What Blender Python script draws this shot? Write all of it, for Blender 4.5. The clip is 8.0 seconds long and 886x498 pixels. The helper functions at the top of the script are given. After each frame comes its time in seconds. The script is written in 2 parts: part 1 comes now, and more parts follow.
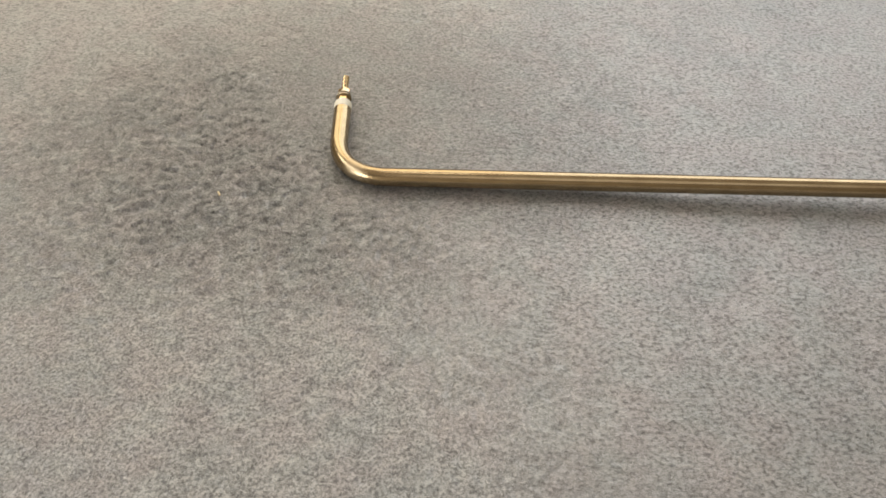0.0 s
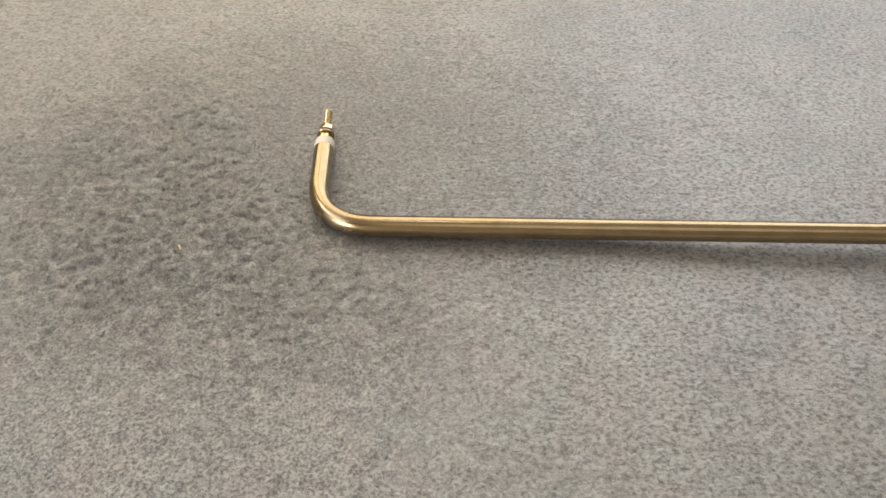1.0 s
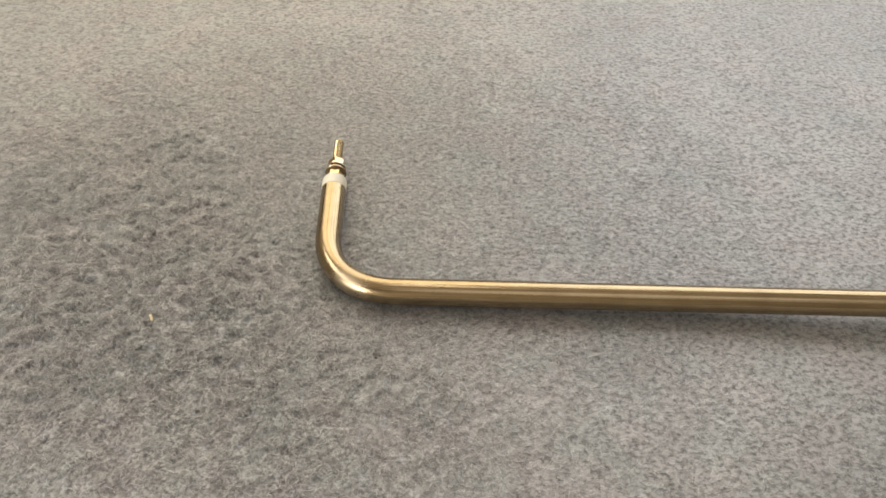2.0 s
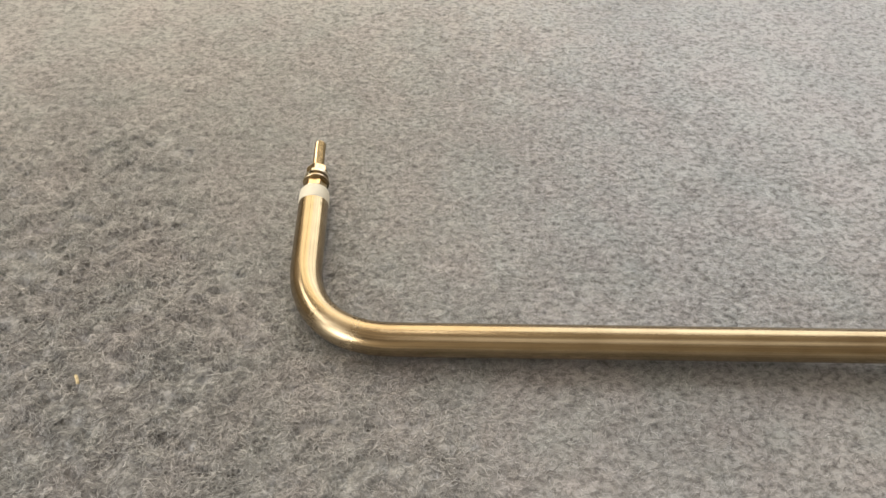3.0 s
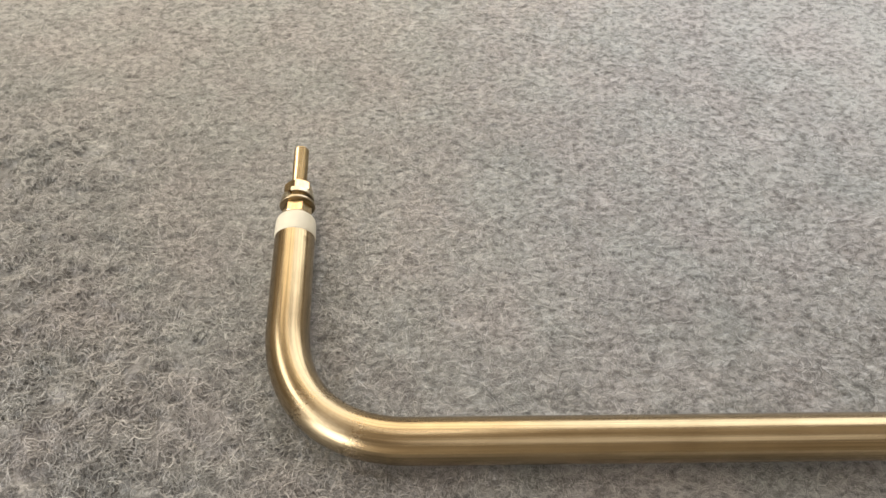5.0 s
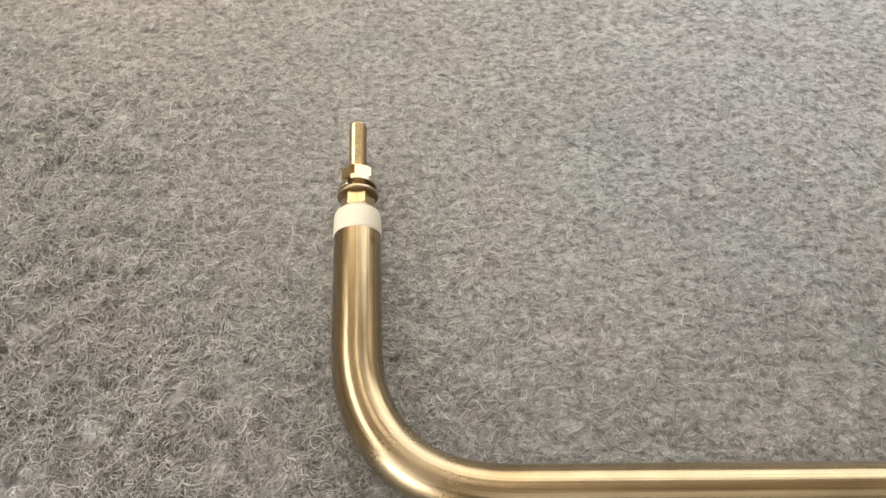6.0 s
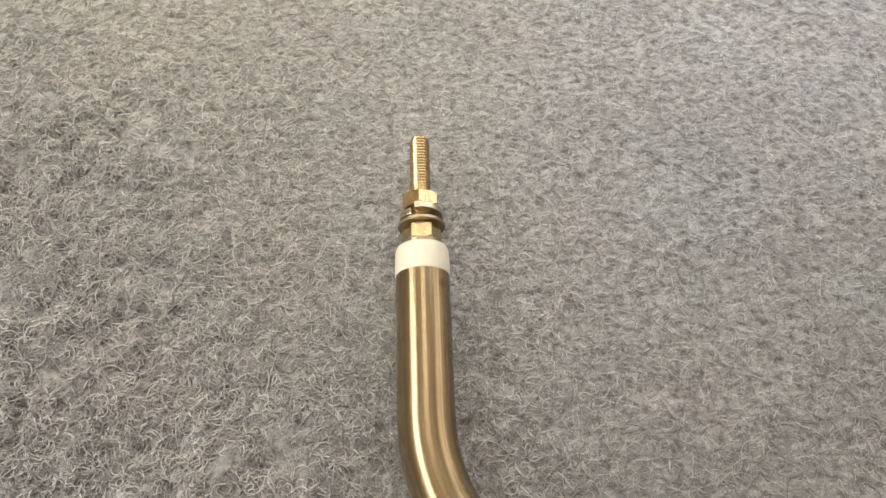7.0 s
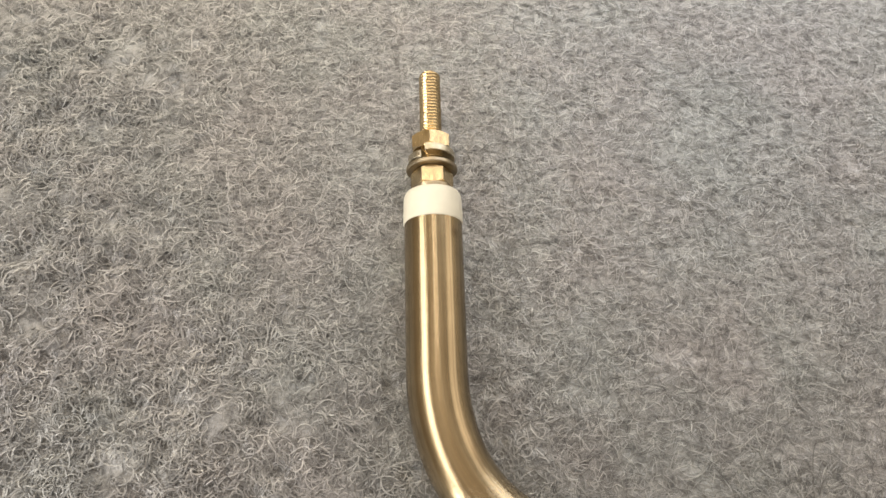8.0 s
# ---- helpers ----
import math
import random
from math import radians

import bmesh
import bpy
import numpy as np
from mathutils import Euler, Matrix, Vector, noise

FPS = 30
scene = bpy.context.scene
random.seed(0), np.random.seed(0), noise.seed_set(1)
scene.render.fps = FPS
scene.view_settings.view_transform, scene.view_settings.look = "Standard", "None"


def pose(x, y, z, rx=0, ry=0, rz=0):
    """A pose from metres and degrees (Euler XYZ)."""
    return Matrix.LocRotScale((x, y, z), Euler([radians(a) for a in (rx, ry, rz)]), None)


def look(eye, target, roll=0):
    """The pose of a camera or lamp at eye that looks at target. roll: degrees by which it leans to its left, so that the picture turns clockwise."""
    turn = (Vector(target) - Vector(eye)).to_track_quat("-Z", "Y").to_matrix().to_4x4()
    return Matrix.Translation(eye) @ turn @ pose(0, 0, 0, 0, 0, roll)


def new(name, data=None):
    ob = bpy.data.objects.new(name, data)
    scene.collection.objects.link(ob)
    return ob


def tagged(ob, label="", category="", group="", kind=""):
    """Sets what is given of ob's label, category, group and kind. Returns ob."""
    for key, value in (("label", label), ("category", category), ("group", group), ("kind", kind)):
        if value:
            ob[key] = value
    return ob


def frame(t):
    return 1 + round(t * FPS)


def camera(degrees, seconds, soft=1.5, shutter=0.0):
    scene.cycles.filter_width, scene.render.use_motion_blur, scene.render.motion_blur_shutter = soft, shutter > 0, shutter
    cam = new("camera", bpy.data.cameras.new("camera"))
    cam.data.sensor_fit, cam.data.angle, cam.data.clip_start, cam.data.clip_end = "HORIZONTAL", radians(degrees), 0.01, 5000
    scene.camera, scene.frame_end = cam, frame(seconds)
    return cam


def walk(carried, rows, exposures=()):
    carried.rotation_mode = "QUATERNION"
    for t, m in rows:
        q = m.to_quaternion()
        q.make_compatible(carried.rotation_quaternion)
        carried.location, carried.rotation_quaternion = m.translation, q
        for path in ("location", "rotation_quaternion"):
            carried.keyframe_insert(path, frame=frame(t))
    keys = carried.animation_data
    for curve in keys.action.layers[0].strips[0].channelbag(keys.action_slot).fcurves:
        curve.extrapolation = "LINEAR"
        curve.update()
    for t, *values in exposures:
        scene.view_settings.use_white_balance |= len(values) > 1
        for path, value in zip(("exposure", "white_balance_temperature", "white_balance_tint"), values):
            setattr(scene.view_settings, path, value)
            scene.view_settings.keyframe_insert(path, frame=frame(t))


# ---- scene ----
cam = camera(61.1, 8.0, soft=1.5)
PATH = [
    (0, (0.05761, -0.31630, 0.30576), (0.06008, -0.18462, 0.15525), 1.85),
    (0.5, (0.06060, -0.29603, 0.29417), (0.06233, -0.16044, 0.14716), 1.13),
    (1, (0.06177, -0.26601, 0.27350), (0.06345, -0.12911, 0.12770), 1.03),
    (1.5, (0.04882, -0.23408, 0.25886), (0.05056, -0.09589, 0.11429), 1.49),
    (1.7, (0.04637, -0.21572, 0.24733), (0.04913, -0.07709, 0.10320), 1.91),
    (2.8, (0.03911, -0.15103, 0.20711), (0.04247, -0.01488, 0.06065), 1.47),
    (3, (0.04055, -0.13612, 0.19700), (0.04433, -0.00093, 0.04966), 1.49),
    (3.5, (0.03759, -0.10978, 0.18454), (0.04137, 0.02322, 0.03522), 1.04),
    (4, (0.03299, -0.09378, 0.16722), (0.03748, 0.03645, 0.01550), 0.93),
    (4.5, (0.03266, -0.08139, 0.16829), (0.03765, 0.04594, 0.01413), 0.76),
    (4.7, (0.03295, -0.07797, 0.16758), (0.03820, 0.04825, 0.01253), 0.77),
    (5.8, (0.01937, -0.04134, 0.15238), (0.02721, 0.07093, -0.01295), 2.18),
    (6, (0.01213, -0.03673, 0.15019), (0.01930, 0.07187, -0.01760), 2.17),
    (6.5, (0.00503, -0.01585, 0.15353), (0.01122, 0.08704, -0.01786), 2.29),
    (7, (-0.00192, -0.00739, 0.14157), (0.00438, 0.08825, -0.03397), 3.21),
    (7.5, (-0.00550, -0.00288, 0.13878), (0.00221, 0.08527, -0.04057), 4.81),
    (8, (-0.00604, -0.00071, 0.13292), (0.00348, 0.07978, -0.04993), 6.73),
]
EXPOSURES = [(0.0, -1.18), (2.0, -1.13), (4.5, -1.02), (8.0, -0.86)]
walk(cam, [(t, look(eye, target, roll)) for t, eye, target, roll in PATH], EXPOSURES)

# ---- light ----
world = bpy.data.worlds.new("world")
scene.world = world
world.use_nodes = True
sky = world.node_tree.nodes.new("ShaderNodeTexSky")
sky.sky_type, sky.sun_disc, sky.sun_elevation, sky.sun_rotation = "NISHITA", False, radians(35), radians(60)
world.node_tree.links.new(sky.outputs[0], world.node_tree.nodes["Background"].inputs[0])
world.node_tree.nodes["Background"].inputs[1].default_value = 0.10

WARM, NEUTRAL, DAY = (1.0, 0.85, 0.62), (1.0, 0.955, 0.885), (0.95, 0.965, 0.97)


def area_light(name, at, target, wide, high, watts, colour):
    data = bpy.data.lights.new(name, "AREA")
    data.shape, data.size, data.size_y, data.energy, data.color = "RECTANGLE", wide, high, watts, colour
    ob = new(name, data)
    ob.matrix_world = look(at, target)
    return ob


# openings in the unseen walls: from, to, sill and head, with added lamps standing in them
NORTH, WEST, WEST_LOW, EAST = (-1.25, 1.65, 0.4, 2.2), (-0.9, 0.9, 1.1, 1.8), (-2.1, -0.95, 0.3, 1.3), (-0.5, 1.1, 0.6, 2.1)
# no window known here: added pair that brightens the far side of the felt
area_light("north_fill_lamp", (-0.5, 1.34, 1.3), (-0.5, -3, 1.3), 1.5, 1.8, 52, WARM)
area_light("north_fill_lamp", (0.95, 1.34, 1.3), (0.95, -3, 1.3), 1.4, 1.8, 46, (0.98, 0.97, 0.94))
# assumed main light, its side taken from the leg's eastward shadow
area_light("west_key_lamp", (-1.44, 0, 1.45), (3, 0, 1.45), 1.8, 0.7, 52, NEUTRAL)
# second, low lamp with no known source, added to deepen that shadow
area_light("west_key_lamp", (-1.44, -1.525, 0.8), (3, -1.525, 0.8), 1.15, 1.0, 90, NEUTRAL)
# unseen source, added to give the leg its gold band
area_light("east_fill_lamp", (1.84, 0.3, 1.35), (-3, 0.3, 1.35), 1.6, 1.5, 14, WARM)
# added panel without a fixture, there for the white highlight along the tube
area_light("ceiling_highlight_panel", (0.75, -1.35, 2.46), (0.75, -1.35, 0), 1.9, 1.3, 12, DAY)
# made-up strip overhead that puts a glint on the nut flats and leg
area_light("overhead_fill_strip", (-0.05, 0.85, 2.46), (-0.05, 0.85, 0), 0.22, 0.8, 5, NEUTRAL)


# ---- materials ----
def material(name):
    m = bpy.data.materials.new(name)
    m.use_nodes = True
    t = m.node_tree
    return m, t, t.nodes["Principled BSDF"]


def node(t, kind, **values):
    n = t.nodes.new(kind)
    for key, value in values.items():
        n.inputs[key.replace("_", " ")].default_value = value
    return n


def ramp(t, source, stops):
    r = t.nodes.new("ShaderNodeValToRGB")
    e = r.color_ramp.elements
    while len(e) < len(stops):
        e.new(0.5)
    for k, (at, colour) in zip(e, stops):
        k.position, k.color = at, (*colour, 1)
    t.links.new(source, r.inputs[0])
    return r.outputs[0]


def mixed(t, way, amount, a, b):
    m = t.nodes.new("ShaderNodeMix")
    m.data_type, m.blend_type = "RGBA", way
    for socket, value in ((m.inputs[0], amount), (m.inputs[6], a), (m.inputs[7], b)):
        if isinstance(value, (float, int)):
            socket.default_value = value
        elif isinstance(value, tuple):
            socket.default_value = (*value, 1)
        else:
            t.links.new(value, socket)
    return m.outputs[2]


def noise_of(t, where, scale, detail=3, rough=0.55, stretch=None):
    n = t.nodes.new("ShaderNodeTexNoise")
    n.inputs["Scale"].default_value, n.inputs["Detail"].default_value, n.inputs["Roughness"].default_value = scale, detail, rough
    if stretch:
        mp = t.nodes.new("ShaderNodeMapping")
        mp.inputs["Scale"].default_value = stretch
        t.links.new(where, mp.inputs[0])
        where = mp.outputs[0]
    t.links.new(where, n.inputs["Vector"])
    return n.outputs[0]


def bumped(t, bsdf, height, strength, distance):
    b = t.nodes.new("ShaderNodeBump")
    b.inputs["Strength"].default_value, b.inputs["Distance"].default_value = strength, distance
    t.links.new(height, b.inputs["Height"])
    t.links.new(b.outputs[0], bsdf.inputs["Normal"])


def wool_tone(t, where):
    """Wool tone with shade painted in: grains in tufts on the trodden side, short combed streaks on the smooth side,
    dark gaps in both, a darker south, and slow drifts of tone and hue.
    """
    # the dark end of these ramps stands in for shaded gaps in the pile
    grain = ramp(t, noise_of(t, where, 700, 3, 0.65), [(0.36, (0.38, 0.38, 0.39)), (0.60, (1.0, 1.0, 1.0))])
    tuft = ramp(t, noise_of(t, where, 190, 3, 0.6), [(0.38, (0.28, 0.28, 0.29)), (0.60, (0.96, 0.96, 0.96))])
    streak = ramp(t, noise_of(t, where, 1.0, 4, 0.65, (420, 580, 450)), [(0.34, (0.34, 0.34, 0.34)), (0.56, (0.86, 0.86, 0.86))])
    drift = ramp(t, noise_of(t, where, 17, 3, 0.5), [(0.3, (0.84, 0.86, 0.87)), (0.7, (1.0, 0.99, 0.98))])
    hue = ramp(t, noise_of(t, where, 42, 2, 0.5), [(0.35, (0.965, 1.0, 1.0)), (0.65, (1.0, 0.96, 0.97))])
    across = t.nodes.new("ShaderNodeVectorMath")
    across.operation = "DOT_PRODUCT"
    t.links.new(where, across.inputs[0])
    across.inputs[1].default_value = (1, 0.55, 0)
    worn = t.nodes.new("ShaderNodeMapRange")
    for k, value in enumerate((0.19, 0.06, 0.0, 1.0)):
        worn.inputs[1 + k].default_value = value
    patch = t.nodes.new("ShaderNodeMath")
    patch.operation = "MULTIPLY_ADD"
    t.links.new(noise_of(t, where, 22, 2), patch.inputs[0])
    patch.inputs[1].default_value = 0.2
    t.links.new(across.outputs["Value"], patch.inputs[2])
    t.links.new(patch.outputs[0], worn.inputs[0])
    xyz = t.nodes.new("ShaderNodeSeparateXYZ")
    t.links.new(where, xyz.inputs[0])
    along = t.nodes.new("ShaderNodeMapRange")
    for k, value in enumerate((-0.13, 0.13, 0.0, 1.0)):
        along.inputs[1 + k].default_value = value
    t.links.new(xyz.outputs[1], along.inputs[0])
    # kept high to the south, which paints the shade there as darker wool
    fade = ramp(t, along.outputs[0], [(0.0, (0.95, 0.95, 0.95)), (0.42, (0.8, 0.8, 0.8)), (0.58, (0.75, 0.75, 0.75)), (1.0, (0.2, 0.2, 0.2))])
    clumped = ramp(t, along.outputs[0], [(0.0, (0.2, 0.2, 0.2)), (0.4, (0.75, 0.75, 0.75))])
    inward = t.nodes.new("ShaderNodeMapRange")
    for k, value in enumerate((-0.24, -0.09, 0.55, 1.0)):
        inward.inputs[1 + k].default_value = value
    t.links.new(xyz.outputs[0], inward.inputs[0])
    near = t.nodes.new("ShaderNodeMath")
    near.operation = "MULTIPLY"
    t.links.new(inward.outputs[0], near.inputs[0])
    t.links.new(fade, near.inputs[1])
    both = t.nodes.new("ShaderNodeMath")
    both.operation = "MULTIPLY"
    t.links.new(worn.outputs[0], both.inputs[0])
    t.links.new(near.outputs[0], both.inputs[1])
    tone = mixed(t, "MIX", both.outputs[0], streak, mixed(t, "MULTIPLY", clumped, grain, tuft))
    return mixed(t, "MULTIPLY", 1.0, mixed(t, "MULTIPLY", 1.0, tone, drift), hue)


def wool_gloss(t, p, tone):
    """Gloss raised above that of wool, so the far felt brightens as if the near side lay in shade: strong in pale tips,
    faint in dark ones.
    """
    p.inputs["Roughness"].default_value = 0.47
    p.inputs["IOR"].default_value = 2.4
    p.inputs["Specular IOR Level"].default_value = 1.0
    p.inputs["Coat IOR"].default_value = 2.2
    p.inputs["Coat Roughness"].default_value = 0.46
    p.inputs["Sheen Weight"].default_value = 0.5
    p.inputs["Sheen Roughness"].default_value = 0.4
    t.links.new(tone, p.inputs["Specular Tint"])
    t.links.new(tone, p.inputs["Coat Weight"])


def felt_material():
    m, t, p = material("grey felt")
    where = t.nodes.new("ShaderNodeTexCoord").outputs["Object"]
    # same wool as the fibres, darkened to stand in for shade between them
    tone = mixed(t, "MULTIPLY", 1.0, (0.80, 0.80, 0.80), wool_tone(t, where))
    t.links.new(mixed(t, "MULTIPLY", 1.0, (0.19, 0.187, 0.184), tone), p.inputs["Base Color"])
    wool_gloss(t, p, tone)
    bumped(t, p, noise_of(t, where, 1100, 4, 0.65), 0.8, 0.0006)
    return m


def fibre_material():
    m, t, p = material("wool fibre")
    geo = t.nodes.new("ShaderNodeNewGeometry")
    where = t.nodes.new("ShaderNodeTexCoord").outputs["Object"]
    hair = ramp(t, geo.outputs["Random Per Island"], [(0.0, (0.32, 0.32, 0.32)), (0.4, (0.58, 0.58, 0.58)), (0.8, (0.86, 0.86, 0.86)), (1.0, (1.0, 1.0, 1.0))])
    tone = mixed(t, "MULTIPLY", 0.85, hair, wool_tone(t, where))
    t.links.new(mixed(t, "MULTIPLY", 1.0, (0.34, 0.335, 0.329), tone), p.inputs["Base Color"])
    wool_gloss(t, p, tone)
    # round hairs matted into the sheet share most of its facing
    face = t.nodes.new("ShaderNodeVectorMath")
    face.operation = "MULTIPLY_ADD"
    t.links.new(geo.outputs["Normal"], face.inputs[0])
    face.inputs[1].default_value, face.inputs[2].default_value = (0.4, 0.4, 0.4), (0, 0, 0.6)
    even = t.nodes.new("ShaderNodeVectorMath")
    even.operation = "NORMALIZE"
    t.links.new(face.outputs[0], even.inputs[0])
    t.links.new(even.outputs[0], p.inputs["Normal"])
    t.links.new(even.outputs[0], p.inputs["Coat Normal"])
    return m


def metal_material(name, colour, dark, rough, stretch, bump=0.15):
    m, t, p = material(name)
    where = t.nodes.new("ShaderNodeTexCoord").outputs["UV"]
    lines = noise_of(t, where, 1.0, 4, 0.6, stretch)
    cloud = noise_of(t, where, 1.0, 3, 0.6, (6, 3, 1))
    c = mixed(t, "MIX", ramp(t, cloud, [(0.35, (0, 0, 0)), (0.75, (1, 1, 1))]), colour, dark)
    c = mixed(t, "MULTIPLY", 0.75, c, ramp(t, lines, [(0.3, (0.6, 0.57, 0.53)), (0.62, (1, 1, 1))]))
    t.links.new(c, p.inputs["Base Color"])
    p.inputs["Metallic"].default_value = 1.0
    r = t.nodes.new("ShaderNodeMapRange")
    r.inputs[3].default_value, r.inputs[4].default_value = rough * 0.75, rough * 1.35
    t.links.new(lines, r.inputs[0])
    t.links.new(r.outputs[0], p.inputs["Roughness"])
    bumped(t, p, lines, bump, 0.0002)
    return m


def plain_material(name, colour, rough, scale=60, spread=0.12, bump=0.1):
    m, t, p = material(name)
    where = t.nodes.new("ShaderNodeTexCoord").outputs["Object"]
    n = noise_of(t, where, scale, 4)
    lo, hi = (tuple(c * k for c in colour) for k in (1 - spread, 1 + spread))
    t.links.new(ramp(t, n, [(0.3, lo), (0.7, hi)]), p.inputs["Base Color"])
    p.inputs["Roughness"].default_value = rough
    bumped(t, p, n, bump, 0.02 / scale)
    return m


def marked(m, at, wide, colour, strength=0.75, dull=0.0):
    """A grainy mark on a metal, burnt, rubbed or made to carry a highlight, at a place on the thing."""
    t, p = m.node_tree, m.node_tree.nodes["Principled BSDF"]
    base = p.inputs["Base Color"].links[0].from_socket
    where = t.nodes.new("ShaderNodeTexCoord").outputs["Object"]
    far = t.nodes.new("ShaderNodeVectorMath")
    far.operation = "DISTANCE"
    t.links.new(where, far.inputs[0])
    far.inputs[1].default_value = at
    edge = t.nodes.new("ShaderNodeMath")
    edge.operation = "MULTIPLY_ADD"
    t.links.new(noise_of(t, where, 1500, 3), edge.inputs[0])
    edge.inputs[1].default_value = wide * 1.4
    t.links.new(far.outputs["Value"], edge.inputs[2])
    mask = t.nodes.new("ShaderNodeMapRange")
    for k, value in enumerate((wide * 0.8, wide * 1.9, strength, 0.0)):
        mask.inputs[1 + k].default_value = value
    t.links.new(edge.outputs[0], mask.inputs[0])
    t.links.new(mixed(t, "MIX", mask.outputs[0], base, colour), p.inputs["Base Color"])
    duller = t.nodes.new("ShaderNodeMath")
    duller.operation = "MULTIPLY_ADD"
    t.links.new(mask.outputs[0], duller.inputs[0])
    duller.inputs[1].default_value = dull
    t.links.new(p.inputs["Roughness"].links[0].from_socket, duller.inputs[2])
    t.links.new(duller.outputs[0], p.inputs["Roughness"])


FELT, FIBRE = felt_material(), fibre_material()
TUBE = metal_material("drawn heat-tinted steel", (0.48, 0.378, 0.235), (0.38, 0.29, 0.175), 0.21, (1.5, 75, 1))
marked(TUBE, (0.0026, 0.0565, 0.0105), 0.0011, (0.20, 0.14, 0.08))
# rubbed patch on the bend, its wide greyish highlight partly painted by paler colour
marked(TUBE, (0.0105, 0.004, 0.0095), 0.009, (0.50, 0.42, 0.30), 0.5, 0.35)
BRASS = metal_material("brass", (0.76, 0.61, 0.37), (0.66, 0.50, 0.28), 0.22, (8, 30, 1))
WASHER = metal_material("dull plated steel", (0.62, 0.53, 0.38), (0.30, 0.24, 0.17), 0.3, (8, 30, 1))
ZINC = metal_material("zinc-plated spring steel", (0.74, 0.68, 0.54), (0.56, 0.48, 0.34), 0.28, (8, 30, 1))
CERAMIC = plain_material("cream glazed ceramic", (0.72, 0.685, 0.57), 0.45, 300, 0.04, 0.1)
LINT = plain_material("dark lint", (0.05, 0.045, 0.04), 0.9, 900, 0.3)
STRAW = plain_material("straw", (0.68, 0.56, 0.34), 0.6, 900, 0.2)
PLASTER = plain_material("wall paint", (0.33, 0.29, 0.235), 0.9, 5, 0.06)
CEILING = plain_material("ceiling paint", (0.42, 0.37, 0.31), 0.9, 5, 0.05)


# ---- builders ----
def part(name, bm, material, parent, label=""):
    me = bpy.data.meshes.new(name)
    bm.to_mesh(me)
    bm.free()
    me.materials.append(material)
    ob = new(name, me)
    ob.parent = parent
    return tagged(ob, label)


def box(bm, lo, hi):
    m = Matrix.Translation([(a + b) / 2 for a, b in zip(lo, hi)]) @ Matrix.Diagonal((*[b - a for a, b in zip(lo, hi)], 1))
    return bmesh.ops.create_cube(bm, size=1, matrix=m)["verts"]


def setting(name, lo, hi, material, label, category):
    bm = bmesh.new()
    box(bm, lo, hi)
    me = bpy.data.meshes.new(name)
    bm.to_mesh(me)
    bm.free()
    me.materials.append(material)
    return tagged(new(name, me), label, category, kind="structure")


# ---- room that closes the place ----
X0, X1, Y0, Y1, TOP = -1.4, 1.8, -2.3, 1.3, 2.5
W = 0.12


def wall_with_openings(name, axis, at, span, openings, label):
    """A wall along x (axis 0) or y (axis 1) with openings for lamps (from, to, sill, head), cut out as whole cells of a
    grid.
    """
    bm = bmesh.new()
    cuts = sorted({*span, *(v for o in openings for v in o[:2])})
    levels = sorted({-0.02, TOP, *(v for o in openings for v in o[2:])})
    for p, q in zip(cuts, cuts[1:]):
        for lo, hi in zip(levels, levels[1:]):
            if any(o[0] <= p and q <= o[1] and o[2] <= lo and hi <= o[3] for o in openings):
                continue
            box(bm, *(((p, at[0], lo), (q, at[1], hi)) if axis == 0 else ((at[0], p, lo), (at[1], q, hi))))
    bmesh.ops.remove_doubles(bm, verts=bm.verts, dist=0.0005)
    hidden = [f for f in bm.faces if all(len(e.link_faces) > 2 for e in f.edges)]
    bmesh.ops.delete(bm, geom=hidden, context="FACES_ONLY")
    me = bpy.data.meshes.new(name)
    bm.to_mesh(me)
    bm.free()
    me.materials.append(PLASTER)
    return tagged(new(name, me), label, "wall", kind="structure")


wall_with_openings("wall_north", 0, (Y1, Y1 + W), (X0, X1), [NORTH], "plain warm-toned painted wall with a wide opening for added lamps")
wall_with_openings("wall_west", 1, (X0 - W, X0), (Y0 - W, Y1 + W), [WEST, WEST_LOW], "plain warm-toned painted wall opened for added lamps")
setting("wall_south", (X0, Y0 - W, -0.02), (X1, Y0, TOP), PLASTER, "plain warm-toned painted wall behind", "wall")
wall_with_openings("wall_east", 1, (X1, X1 + W), (Y0 - W, Y1 + W), [EAST], "plain warm-toned painted wall opened for added lamps")
setting("ceiling", (X0 - W, Y0 - W, TOP), (X1 + W, Y1 + W, TOP + W), CEILING, "plain pale ceiling", "ceiling")


# ---- felt carpet ----
def lattice(shape, seed):
    return np.random.default_rng(seed).random(shape)


def value_noise(x, y, cell, seed):
    """Smooth noise between 0 and 1 over the plan, with bumps about one cell wide."""
    grid = lattice((256, 256), seed)
    u, v = x / cell + 97.3, y / cell + 61.7
    i, j = np.floor(u).astype(int), np.floor(v).astype(int)
    f, g = u - i, v - j
    f, g = f * f * (3 - 2 * f), g * g * (3 - 2 * g)
    a, b = grid[i % 256, j % 256], grid[(i + 1) % 256, j % 256]
    c, d = grid[i % 256, (j + 1) % 256], grid[(i + 1) % 256, (j + 1) % 256]
    return (a * (1 - f) + b * f) * (1 - g) + (c * (1 - f) + d * f) * g


def rough_side(x, y):
    """How trodden the felt is: 1 on the rough side, 0 on the smooth one."""
    trodden = np.clip(0.5 - (x + 0.55 * (y - 0.035)) / 0.09 + 0.9 * (value_noise(x, y, 0.05, 21) - 0.5), 0, 1)
    return trodden * np.clip((x + 0.22) / 0.12, 0.4, 1) * np.clip((y + 0.15) / 0.12, 0.35, 1) * np.clip((0.165 - y) / 0.1 + 0.6 * (value_noise(x, y, 0.03, 22) - 0.5), 0.2, 1)


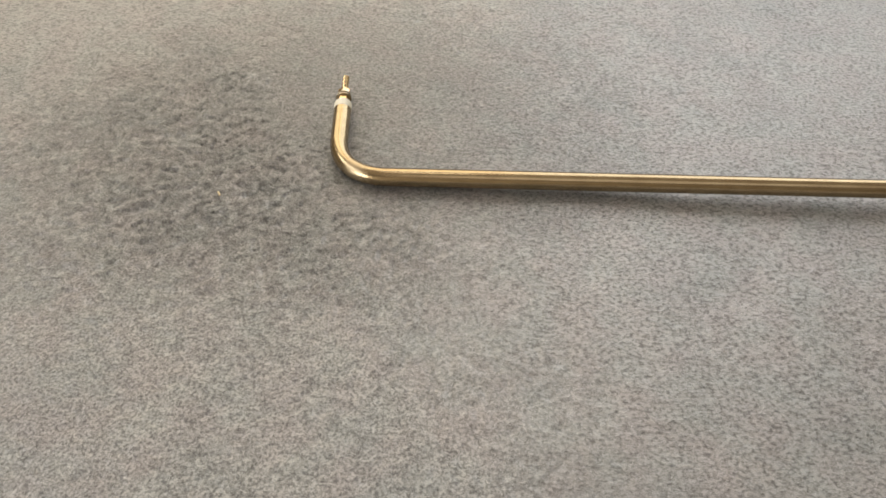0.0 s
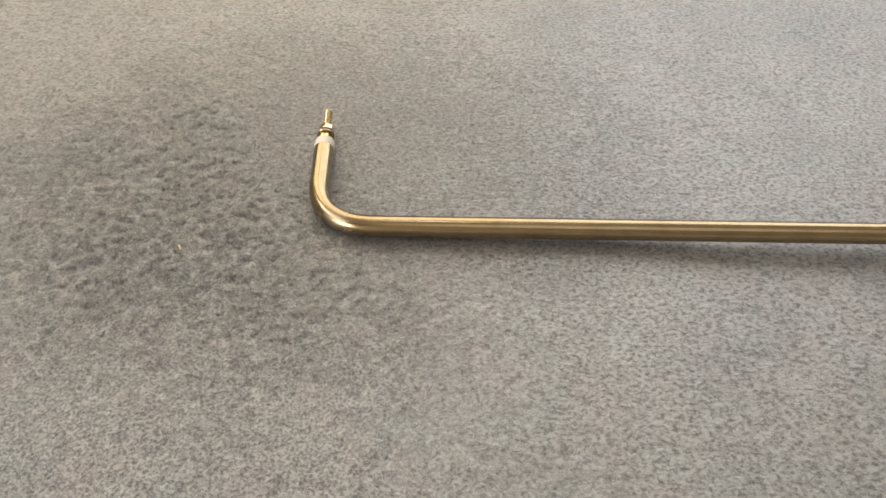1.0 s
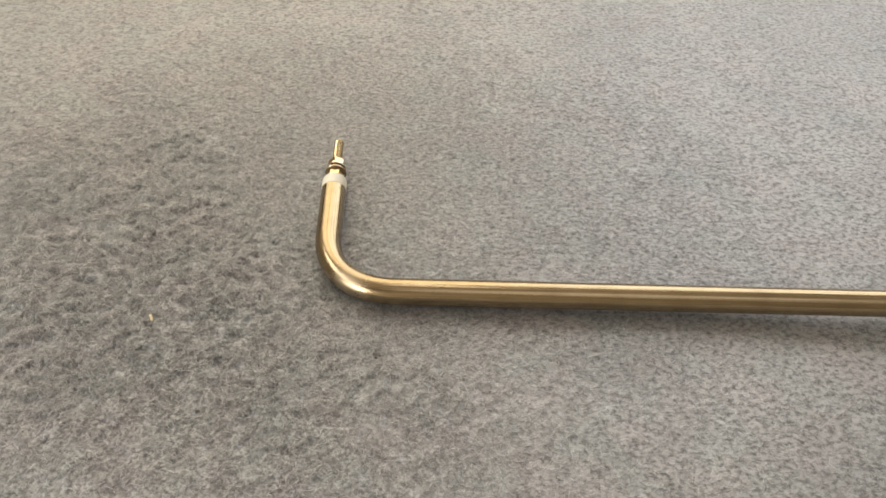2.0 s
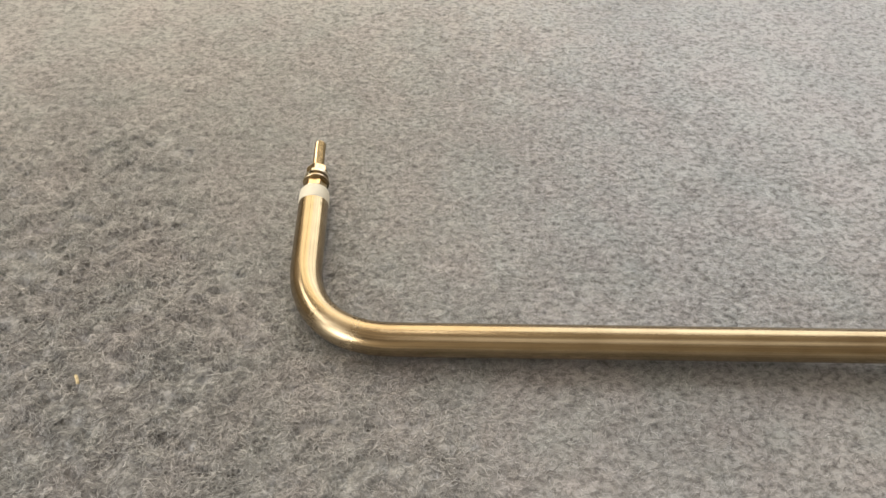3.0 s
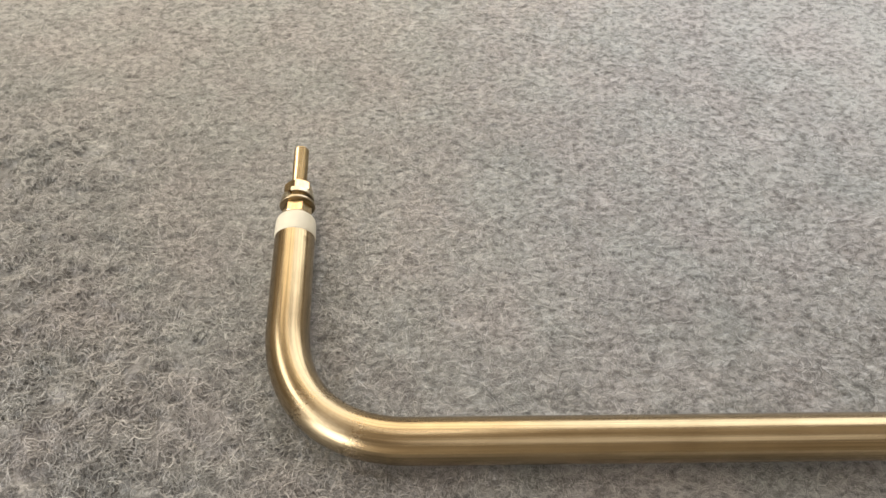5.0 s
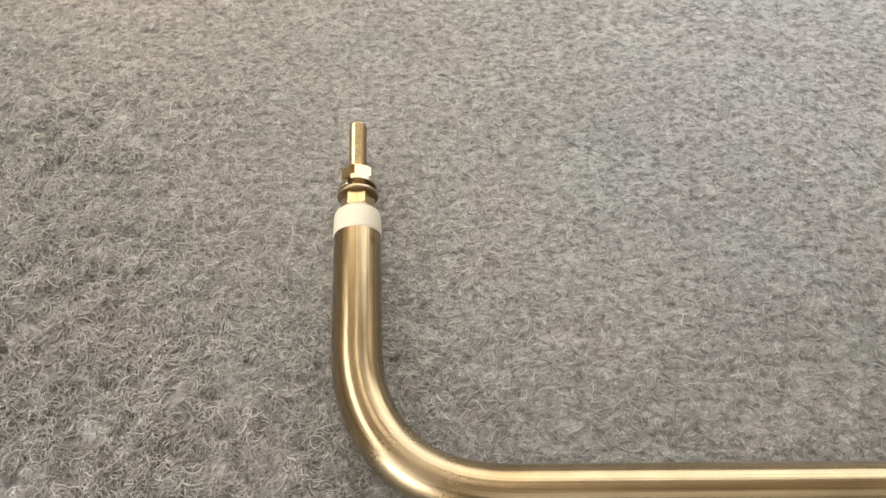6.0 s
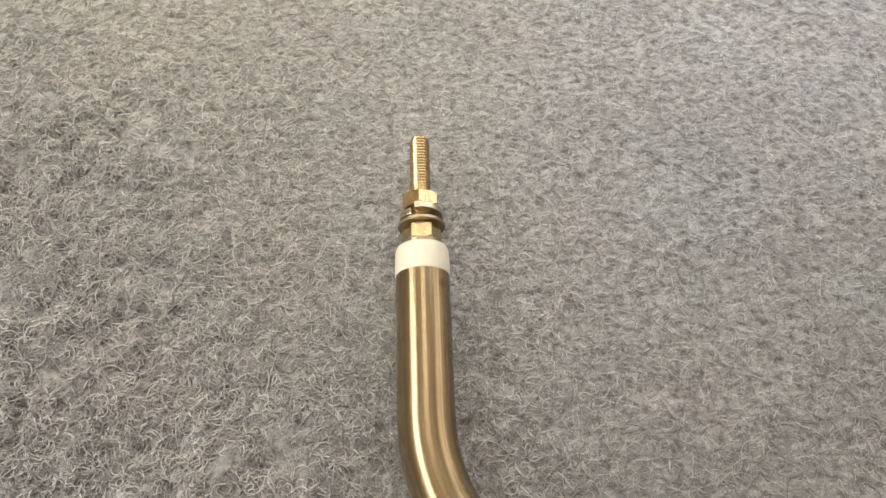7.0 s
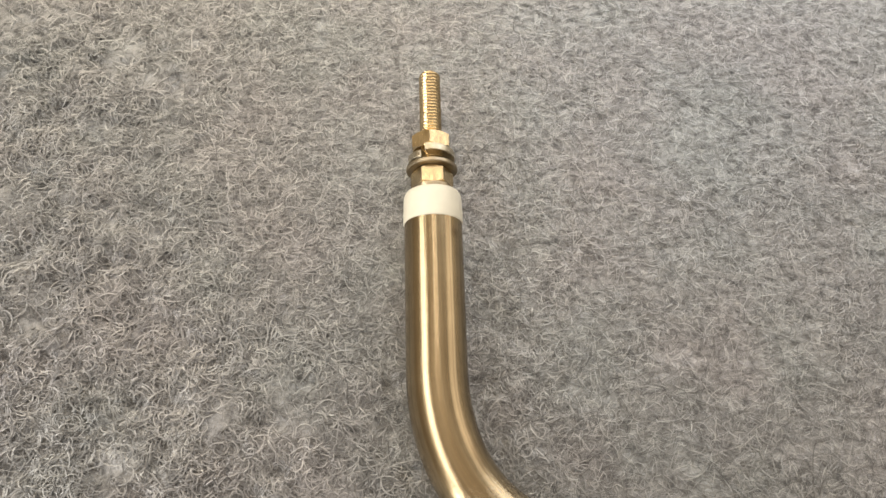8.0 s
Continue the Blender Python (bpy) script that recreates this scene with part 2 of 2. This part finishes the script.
def felt_height(x, y):
    side = rough_side(x, y)
    h = 0.0004 * value_noise(x, y, 0.0052, 1) * (0.4 + 1.7 * side)
    h += 0.0006 * side * (value_noise(x, y, 0.0028, 2) - 0.5)
    h += 0.0004 * (1 - side) * (value_noise(x * 0.6, y, 0.0017, 5) - 0.5)
    h += 0.0008 * (value_noise(x, y, 0.021, 3) - 0.5)
    h += 0.0010 * (value_noise(x, y, 0.06, 4) - 0.5)
    h -= 0.0014 * side * np.clip((0.46 - value_noise(x, y, 0.0038, 6)) / 0.3, 0, 1)
    # worn pits in the pile
    for px, py, wide, deep in ((-0.034, 0.0135, 0.004, 0.0016), (-0.030, 0.018, 0.003, 0.0011), (-0.052, 0.030, 0.005, 0.0008), (0.023, -0.026, 0.0015, 0.0016)):
        h -= deep * np.exp(-((x - px) ** 2 + (y - py) ** 2) / wide ** 2)
    return h - 0.0006


def spaced(inner, outer, lo, hi, step):
    """Lines across the sheet: close together over the part that is seen, then wider out to the walls."""
    mid = np.arange(lo, hi, step)
    grow = np.cumsum(step * 1.22 ** np.arange(1, 40))
    left, right = lo - grow, mid[-1] + grow
    return np.concatenate(([inner], left[left > inner][::-1], mid, right[right < outer], [outer]))


def felt_sheet():
    xs, ys = spaced(X0, X1, -0.30, 0.43, 0.0014), spaced(Y0, Y1, -0.21, 0.26, 0.0014)
    gx, gy = np.meshgrid(xs, ys, indexing="ij")
    gz = felt_height(gx, gy)
    n, k = gx.shape
    co = np.stack([gx, gy, gz], -1).reshape(-1, 3)
    i = (np.arange(n - 1)[:, None] * k + np.arange(k - 1)[None, :]).ravel()
    quads = np.stack([i, i + k, i + k + 1, i + 1], -1)
    me = bpy.data.meshes.new("floor")
    me.vertices.add(len(co))
    me.vertices.foreach_set("co", co.astype(np.float32).ravel())
    me.loops.add(quads.size)
    me.loops.foreach_set("vertex_index", quads.astype(np.int32).ravel())
    me.polygons.add(len(quads))
    me.polygons.foreach_set("loop_start", np.arange(0, quads.size, 4, dtype=np.int32))
    me.polygons.foreach_set("use_smooth", np.ones(len(quads), bool))
    me.update(calc_edges=True)
    me.materials.append(FELT)
    return tagged(new("floor", me), "grey woollen felt carpet with fuzzy worn pile", "carpet", kind="structure")


floor = felt_sheet()

# ---- pile of the felt ----
def pile(count, box, spread, seed, width, length, lift, steps):
    """Curled wool fibres lying over the sheet: one narrow ribbon each, in loose curls on the trodden side and combed along x on the smooth one."""
    rng = np.random.default_rng(seed)
    x, y = rng.uniform(box[0], box[1], count), rng.uniform(box[2], box[3], count)
    side = rough_side(x, y)
    clump = side * value_noise(x, y, 0.0042, 11) + (1 - side) * value_noise(x * 0.6, y, 0.0021, 14)
    keep = rng.random(count) < np.clip(-0.05 - 0.25 * side + (1.75 + 0.5 * side) * clump, 0, 1) * spread(x, y)
    x, y, side, clump = x[keep], y[keep], side[keep], clump[keep]
    n = len(x)
    whorl = 9.0 * value_noise(x, y, 0.009, 12) + 3.0 * value_noise(x, y, 0.004, 13) + rng.normal(0, 0.8, n)
    combed = 3.2 * (value_noise(x, y, 0.005, 15) - 0.5) + rng.normal(0, 0.7, n) + math.pi * rng.integers(0, 2, n)
    heading = np.where(rng.random(n) < 0.1 + 0.9 * side, whorl, combed)
    curl = rng.normal(0, 1, n) * (480 + 250 * side) + rng.choice((-1, 1), n) * (180 + 380 * side)
    long = length * rng.uniform(0.5, 1.4, n)
    rise = lift * rng.uniform(0.2, 1.2, n) * (0.3 + 1.1 * clump) * (0.45 + 0.85 * side)
    half = width * (1 + 0.45 * side) * rng.uniform(0.6, 1.3, n) / 2
    co = np.empty((n, steps, 2, 3))
    px, py = x.copy(), y.copy()
    for k in range(steps):
        f = k / (steps - 1)
        turn = heading + curl * long * f
        z = felt_height(px, py) + rise * (np.sin(math.pi * (0.08 + 0.82 * f)) - 0.30)
        w = half * (1.0 - 0.55 * abs(2 * f - 1) ** 2)
        sx, sy = -np.sin(turn) * w, np.cos(turn) * w
        lean = 0.2 * w * np.sin(heading * 3 + 4 * f)
        co[:, k, 0] = np.stack([px + sx, py + sy, z + lean], -1)
        co[:, k, 1] = np.stack([px - sx, py - sy, z - lean], -1)
        px, py = px + np.cos(turn) * long / (steps - 1), py + np.sin(turn) * long / (steps - 1)
    base = (np.arange(n) * steps * 2)[:, None]
    a = base + 2 * np.arange(steps - 1)[None, :]
    quads = np.stack([a, a + 2, a + 3, a + 1], -1).reshape(-1, 4)
    return co.reshape(-1, 3), quads


def near_spread(x, y):
    d = np.hypot((x - 0.0) / 1.35, y - 0.055)
    return np.clip(1.45 - d / 0.115, 0.0, 1.0) ** 1.3


def far_spread(x, y):
    return np.ones_like(x)


def stuff_mesh(name, sets, material, parent, label):
    co = np.concatenate([c for c, _ in sets])
    shift = np.cumsum([0] + [len(c) for c, _ in sets[:-1]])
    quads = np.concatenate([q + k for (_, q), k in zip(sets, shift)])
    me = bpy.data.meshes.new(name)
    me.vertices.add(len(co))
    me.vertices.foreach_set("co", co.astype(np.float32).ravel())
    me.loops.add(quads.size)
    me.loops.foreach_set("vertex_index", quads.astype(np.int32).ravel())
    me.polygons.add(len(quads))
    me.polygons.foreach_set("loop_start", np.arange(0, quads.size, 4, dtype=np.int32))
    me.polygons.foreach_set("use_smooth", np.ones(len(quads), bool))
    me.update(calc_edges=True)
    me.materials.append(material)
    ob = new(name, me)
    ob.parent = parent
    return tagged(ob, label, kind="stuff")


stuff_mesh("pile", [
    pile(470000, (-0.21, 0.21, -0.09, 0.23), near_spread, 31, 0.00013, 0.0046, 0.0011, 7),
    pile(160000, (-0.30, 0.43, -0.21, 0.26), far_spread, 32, 0.00019, 0.0028, 0.0011, 4),
], FIBRE, floor, "fuzzy curled grey wool fibres")

# ---- heating element ----
R, BEND, LEG_X, RISE = 0.0054, 0.030, -0.020, 0.038
CORNER = Vector((-0.0001, 0.0023, 0.0045))
D1 = Vector((1, -0.025, 0.017))
FAR = 0.62


def leg_frame():
    """The leg's own axes: along it, across it and up from it."""
    along = Vector((LEG_X, 1, RISE)).normalized()
    across = Vector((1, -LEG_X, 0)).normalized()
    return along, across, across.cross(along)


ALONG, ACROSS, ABOVE = leg_frame()


def leg_point(s):
    return CORNER + ALONG * s


def tube_line():
    """Centre line of the tube, from its far end through the bend to the collar."""
    runs = [*np.linspace(FAR, 0.05, 40), *np.linspace(0.0485, BEND, 16)]
    points = [CORNER + D1 * x for x in runs]
    a, d = CORNER + D1 * BEND, leg_point(BEND)
    b, c = CORNER + D1 * BEND * 0.36, leg_point(BEND * 0.36)
    for k in range(1, 36):
        f = k / 36
        points.append((1 - f) ** 3 * a + 3 * f * (1 - f) ** 2 * b + 3 * f * f * (1 - f) * c + f ** 3 * d)
    return points + [leg_point(s) for s in np.linspace(BEND, 0.0598, 24)]


def swept(points, radius, sides, up):
    """A round tube along a line, with lengthwise UV so that grain follows it."""
    bm = bmesh.new()
    uv = bm.loops.layers.uv.new("UVMap")
    rings, run = [], [0.0]
    for n, p in enumerate(points):
        way = (points[min(n + 1, len(points) - 1)] - points[max(n - 1, 0)]).normalized()
        side = up.cross(way).normalized()
        top = way.cross(side)
        rings.append([bm.verts.new(p + radius * (math.cos(q) * side + math.sin(q) * top)) for q in (2 * math.pi * k / sides for k in range(sides))])
        if n:
            run.append(run[-1] + (p - points[n - 1]).length)
    for n in range(len(points) - 1):
        for k in range(sides):
            f = bm.faces.new((rings[n][k], rings[n][(k + 1) % sides], rings[n + 1][(k + 1) % sides], rings[n + 1][k]))
            f.smooth = True
            for loop, (u, v) in zip(f.loops, ((run[n], k), (run[n], k + 1), (run[n + 1], k + 1), (run[n + 1], k))):
                loop[uv].uv = (u * 10, v / sides)
    for ring in (rings[0][::-1], rings[-1]):
        bm.faces.new(ring)
    bmesh.ops.recalc_face_normals(bm, faces=bm.faces)
    return bm


def around(rows, closed=True):
    """A skin over rows of points; each row is a ring about the leg's axis. closed: the last row joins the first, else both ends are capped."""
    bm = bmesh.new()
    uv = bm.loops.layers.uv.new("UVMap")
    rings = [[bm.verts.new(p) for p in row] for row in rows]
    sides = len(rings[0])
    for n in range(len(rings) - (0 if closed else 1)):
        m = (n + 1) % len(rings)
        for k in range(sides):
            f = bm.faces.new((rings[n][k], rings[n][(k + 1) % sides], rings[m][(k + 1) % sides], rings[m][k]))
            f.smooth = True
            for loop, (u, v) in zip(f.loops, ((n, k), (n, k + 1), (n + 1, k + 1), (n + 1, k))):
                loop[uv].uv = (u * 0.1, v / sides)
    if not closed:
        bm.faces.new(rings[0][::-1])
        bm.faces.new(rings[-1])
    bmesh.ops.recalc_face_normals(bm, faces=bm.faces)
    return bm


def rim(s, r, q):
    return leg_point(s) + r * (math.cos(q) * ACROSS + math.sin(q) * ABOVE)


def turned(profile, sides=64):
    """A body of revolution about the leg's axis: a closed loop of (distance along, radius)."""
    return around([[rim(s, r, 2 * math.pi * k / sides) for k in range(sides)] for s, r in profile])


def hexagon(q, flats):
    """Radius of a hexagon of that width across flats, with a flat at angle 0."""
    w = (q + math.pi / 6) % (math.pi / 3) - math.pi / 6
    return flats / 2 / math.cos(w)


def nut(s0, s1, flats, turn, bore=0.0018):
    """A hexagon nut with chamfered corners and a bore; one flat faces the angle turn."""
    sides, rows = 96, []
    angles = [turn + 2 * math.pi * k / sides for k in range(sides)]
    cap = flats / 2 * 1.02
    rows.append([rim(s0, bore, q) for q in angles])
    rows.append([rim(s0, min(hexagon(q - turn, flats), cap) * 0.985, q) for q in angles])
    for s, sign in ((s0, 1), (s1, -1)):
        row = []
        for q in angles:
            h = hexagon(q - turn, flats)
            row.append(rim(s + sign * (0.00012 + max(0, h - cap) * 0.62), h * 0.998, q))
        rows.append(row)
    rows.append([rim(s1, min(hexagon(q - turn, flats), cap) * 0.985, q) for q in angles])
    rows.append([rim(s1, bore, q) for q in angles])
    return around(rows)


def spring_ring(s, rise, inner, outer, thick, start, sweep):
    """A split spring washer: a square wire wound almost once about the axis, its ends apart."""
    rows = []
    for k in range(73):
        f = k / 72
        q, at = start - sweep * f, s - rise * f
        c = 0.00012
        loop = [(at - thick / 2, inner + c), (at - thick / 2 + c, inner), (at + thick / 2 - c, inner), (at + thick / 2, inner + c),
                (at + thick / 2, outer - c), (at + thick / 2 - c, outer), (at - thick / 2 + c, outer), (at - thick / 2, outer - c)]
        rows.append([rim(a, r, q) for a, r in loop])
    return around(rows, closed=False)


def screw(s0, s1, radius, pitch, depth):
    """A threaded stud with a bevelled tip and a narrow groove along its top."""
    sides, rows = 72, []
    steps = int((s1 - s0) / pitch * 10)
    for n in range(steps + 1):
        s = s0 + (s1 - s0) * n / steps
        row = []
        for k in range(sides):
            q = 2 * math.pi * k / sides
            tooth = abs(2 * ((s / pitch + q / (2 * math.pi)) % 1) - 1)
            r = radius - depth * min(1, max(0, 1.5 * tooth - 0.25))
            r -= 0.00013 * math.exp(-((q - radians(86)) / radians(5)) ** 2)
            r = min(r, radius - 0.00035 + (s1 - s) * 0.9)
            row.append(rim(s, r, q))
        rows.append(row)
    return around(rows, closed=False)


def sharp(ob, degrees=32):
    ob.data.set_sharp_from_angle(angle=radians(degrees))
    return ob


element = tagged(new("heating_element"), "bent golden-tinted steel tubular heating element lying on grey felt", "heating element")
part("tube", swept(tube_line(), R, 96, Vector((0, 0, 1))), TUBE, element, "drawn steel tube with a golden heat tint")
S = 0.0572
COLLAR = [(0, 0.0052), (0.0002, 0.00548), (0.0005, 0.00556), (0.0027, 0.00553), (0.0050, 0.00546), (0.0058, 0.00534), (0.0063, 0.0051),
          (0.0065, 0.0047), (0.0065, 0.0036), (0.0065, 0.0020), (0.0026, 0.0020), (0.0026, 0.0052)]
sharp(part("collar", turned([(S + a, r) for a, r in COLLAR], 80), CERAMIC, element, "cream-white ceramic end collar"), 50)
BUSH = [(0.0064, 0.0020), (0.0064, 0.0039), (0.0067, 0.0040), (0.0075, 0.0040), (0.0077, 0.0038), (0.0077, 0.0020)]
sharp(part("bush", turned([(S + a, r) for a, r in BUSH]), WASHER, element, "dull steel bush"))
sharp(part("lower_nut", nut(S + 0.0077, S + 0.0112, 0.0070, radians(91)), BRASS, element, "brass hexagon nut"), 20)
FLAT = [(0.0113, 0.0021), (0.0113, 0.0047), (0.01145, 0.0049), (0.0120, 0.0049), (0.0122, 0.0047), (0.0122, 0.0021)]
sharp(part("flat_washer", turned([(S + a, r) for a, r in FLAT]), WASHER, element, "dull plated flat washer, mottled darker"))
sharp(part("spring_washer", spring_ring(S + 0.01475, 0.0013, 0.0022, 0.0045, 0.0014, radians(108), radians(350)), ZINC, element, "split steel spring washer"))
sharp(part("upper_nut", nut(S + 0.0155, S + 0.0187, 0.0071, radians(66)), BRASS, element, "brass hexagon nut"), 20)
sharp(part("stud", screw(S + 0.0050, S + 0.0332, 0.00215, 0.0007, 0.00026), BRASS, element, "threaded brass terminal stud"), 60)


# ---- litter on the felt ----
def straw_fleck(at, long, wide, turn):
    """A tiny curled sliver of straw."""
    points = []
    for k in range(9):
        f = k / 8 - 0.5
        points.append(Vector((f * long, 0.25 * long * f * f, 0.0006 + 0.0005 * math.cos(3 * f))))
    bm = swept(points, wide / 2, 8, Vector((0, 0, 1)))
    me = bpy.data.meshes.new("straw_fleck")
    bm.to_mesh(me)
    bm.free()
    me.materials.append(STRAW)
    ob = new("straw_fleck", me)
    ob.matrix_world = pose(*at, 0, 0, turn)
    return tagged(ob, "tiny yellowish sliver of straw caught in grey felt", "straw")


straw_fleck((-0.0656, -0.0107, 0.0003), 0.0032, 0.0010, 118)


def lint_speck(at, size):
    """A tiny matted knot of dark lint."""
    bm = bmesh.new()
    bmesh.ops.create_icosphere(bm, subdivisions=2, radius=size / 2)
    for v in bm.verts:
        v.co *= 0.75 + 0.5 * noise.noise(v.co * 1800 + Vector((3, 1, 2)))
        v.co.z *= 0.6
    me = bpy.data.meshes.new("lint_speck")
    bm.to_mesh(me)
    bm.free()
    me.materials.append(LINT)
    ob = new("lint_speck", me)
    ob.matrix_world = pose(*at, 0, 0, 20)
    return tagged(ob, "tiny dark speck of lint on grey felt", "lint")


lint_speck((0.0231, -0.0269, -0.0006), 0.0011)
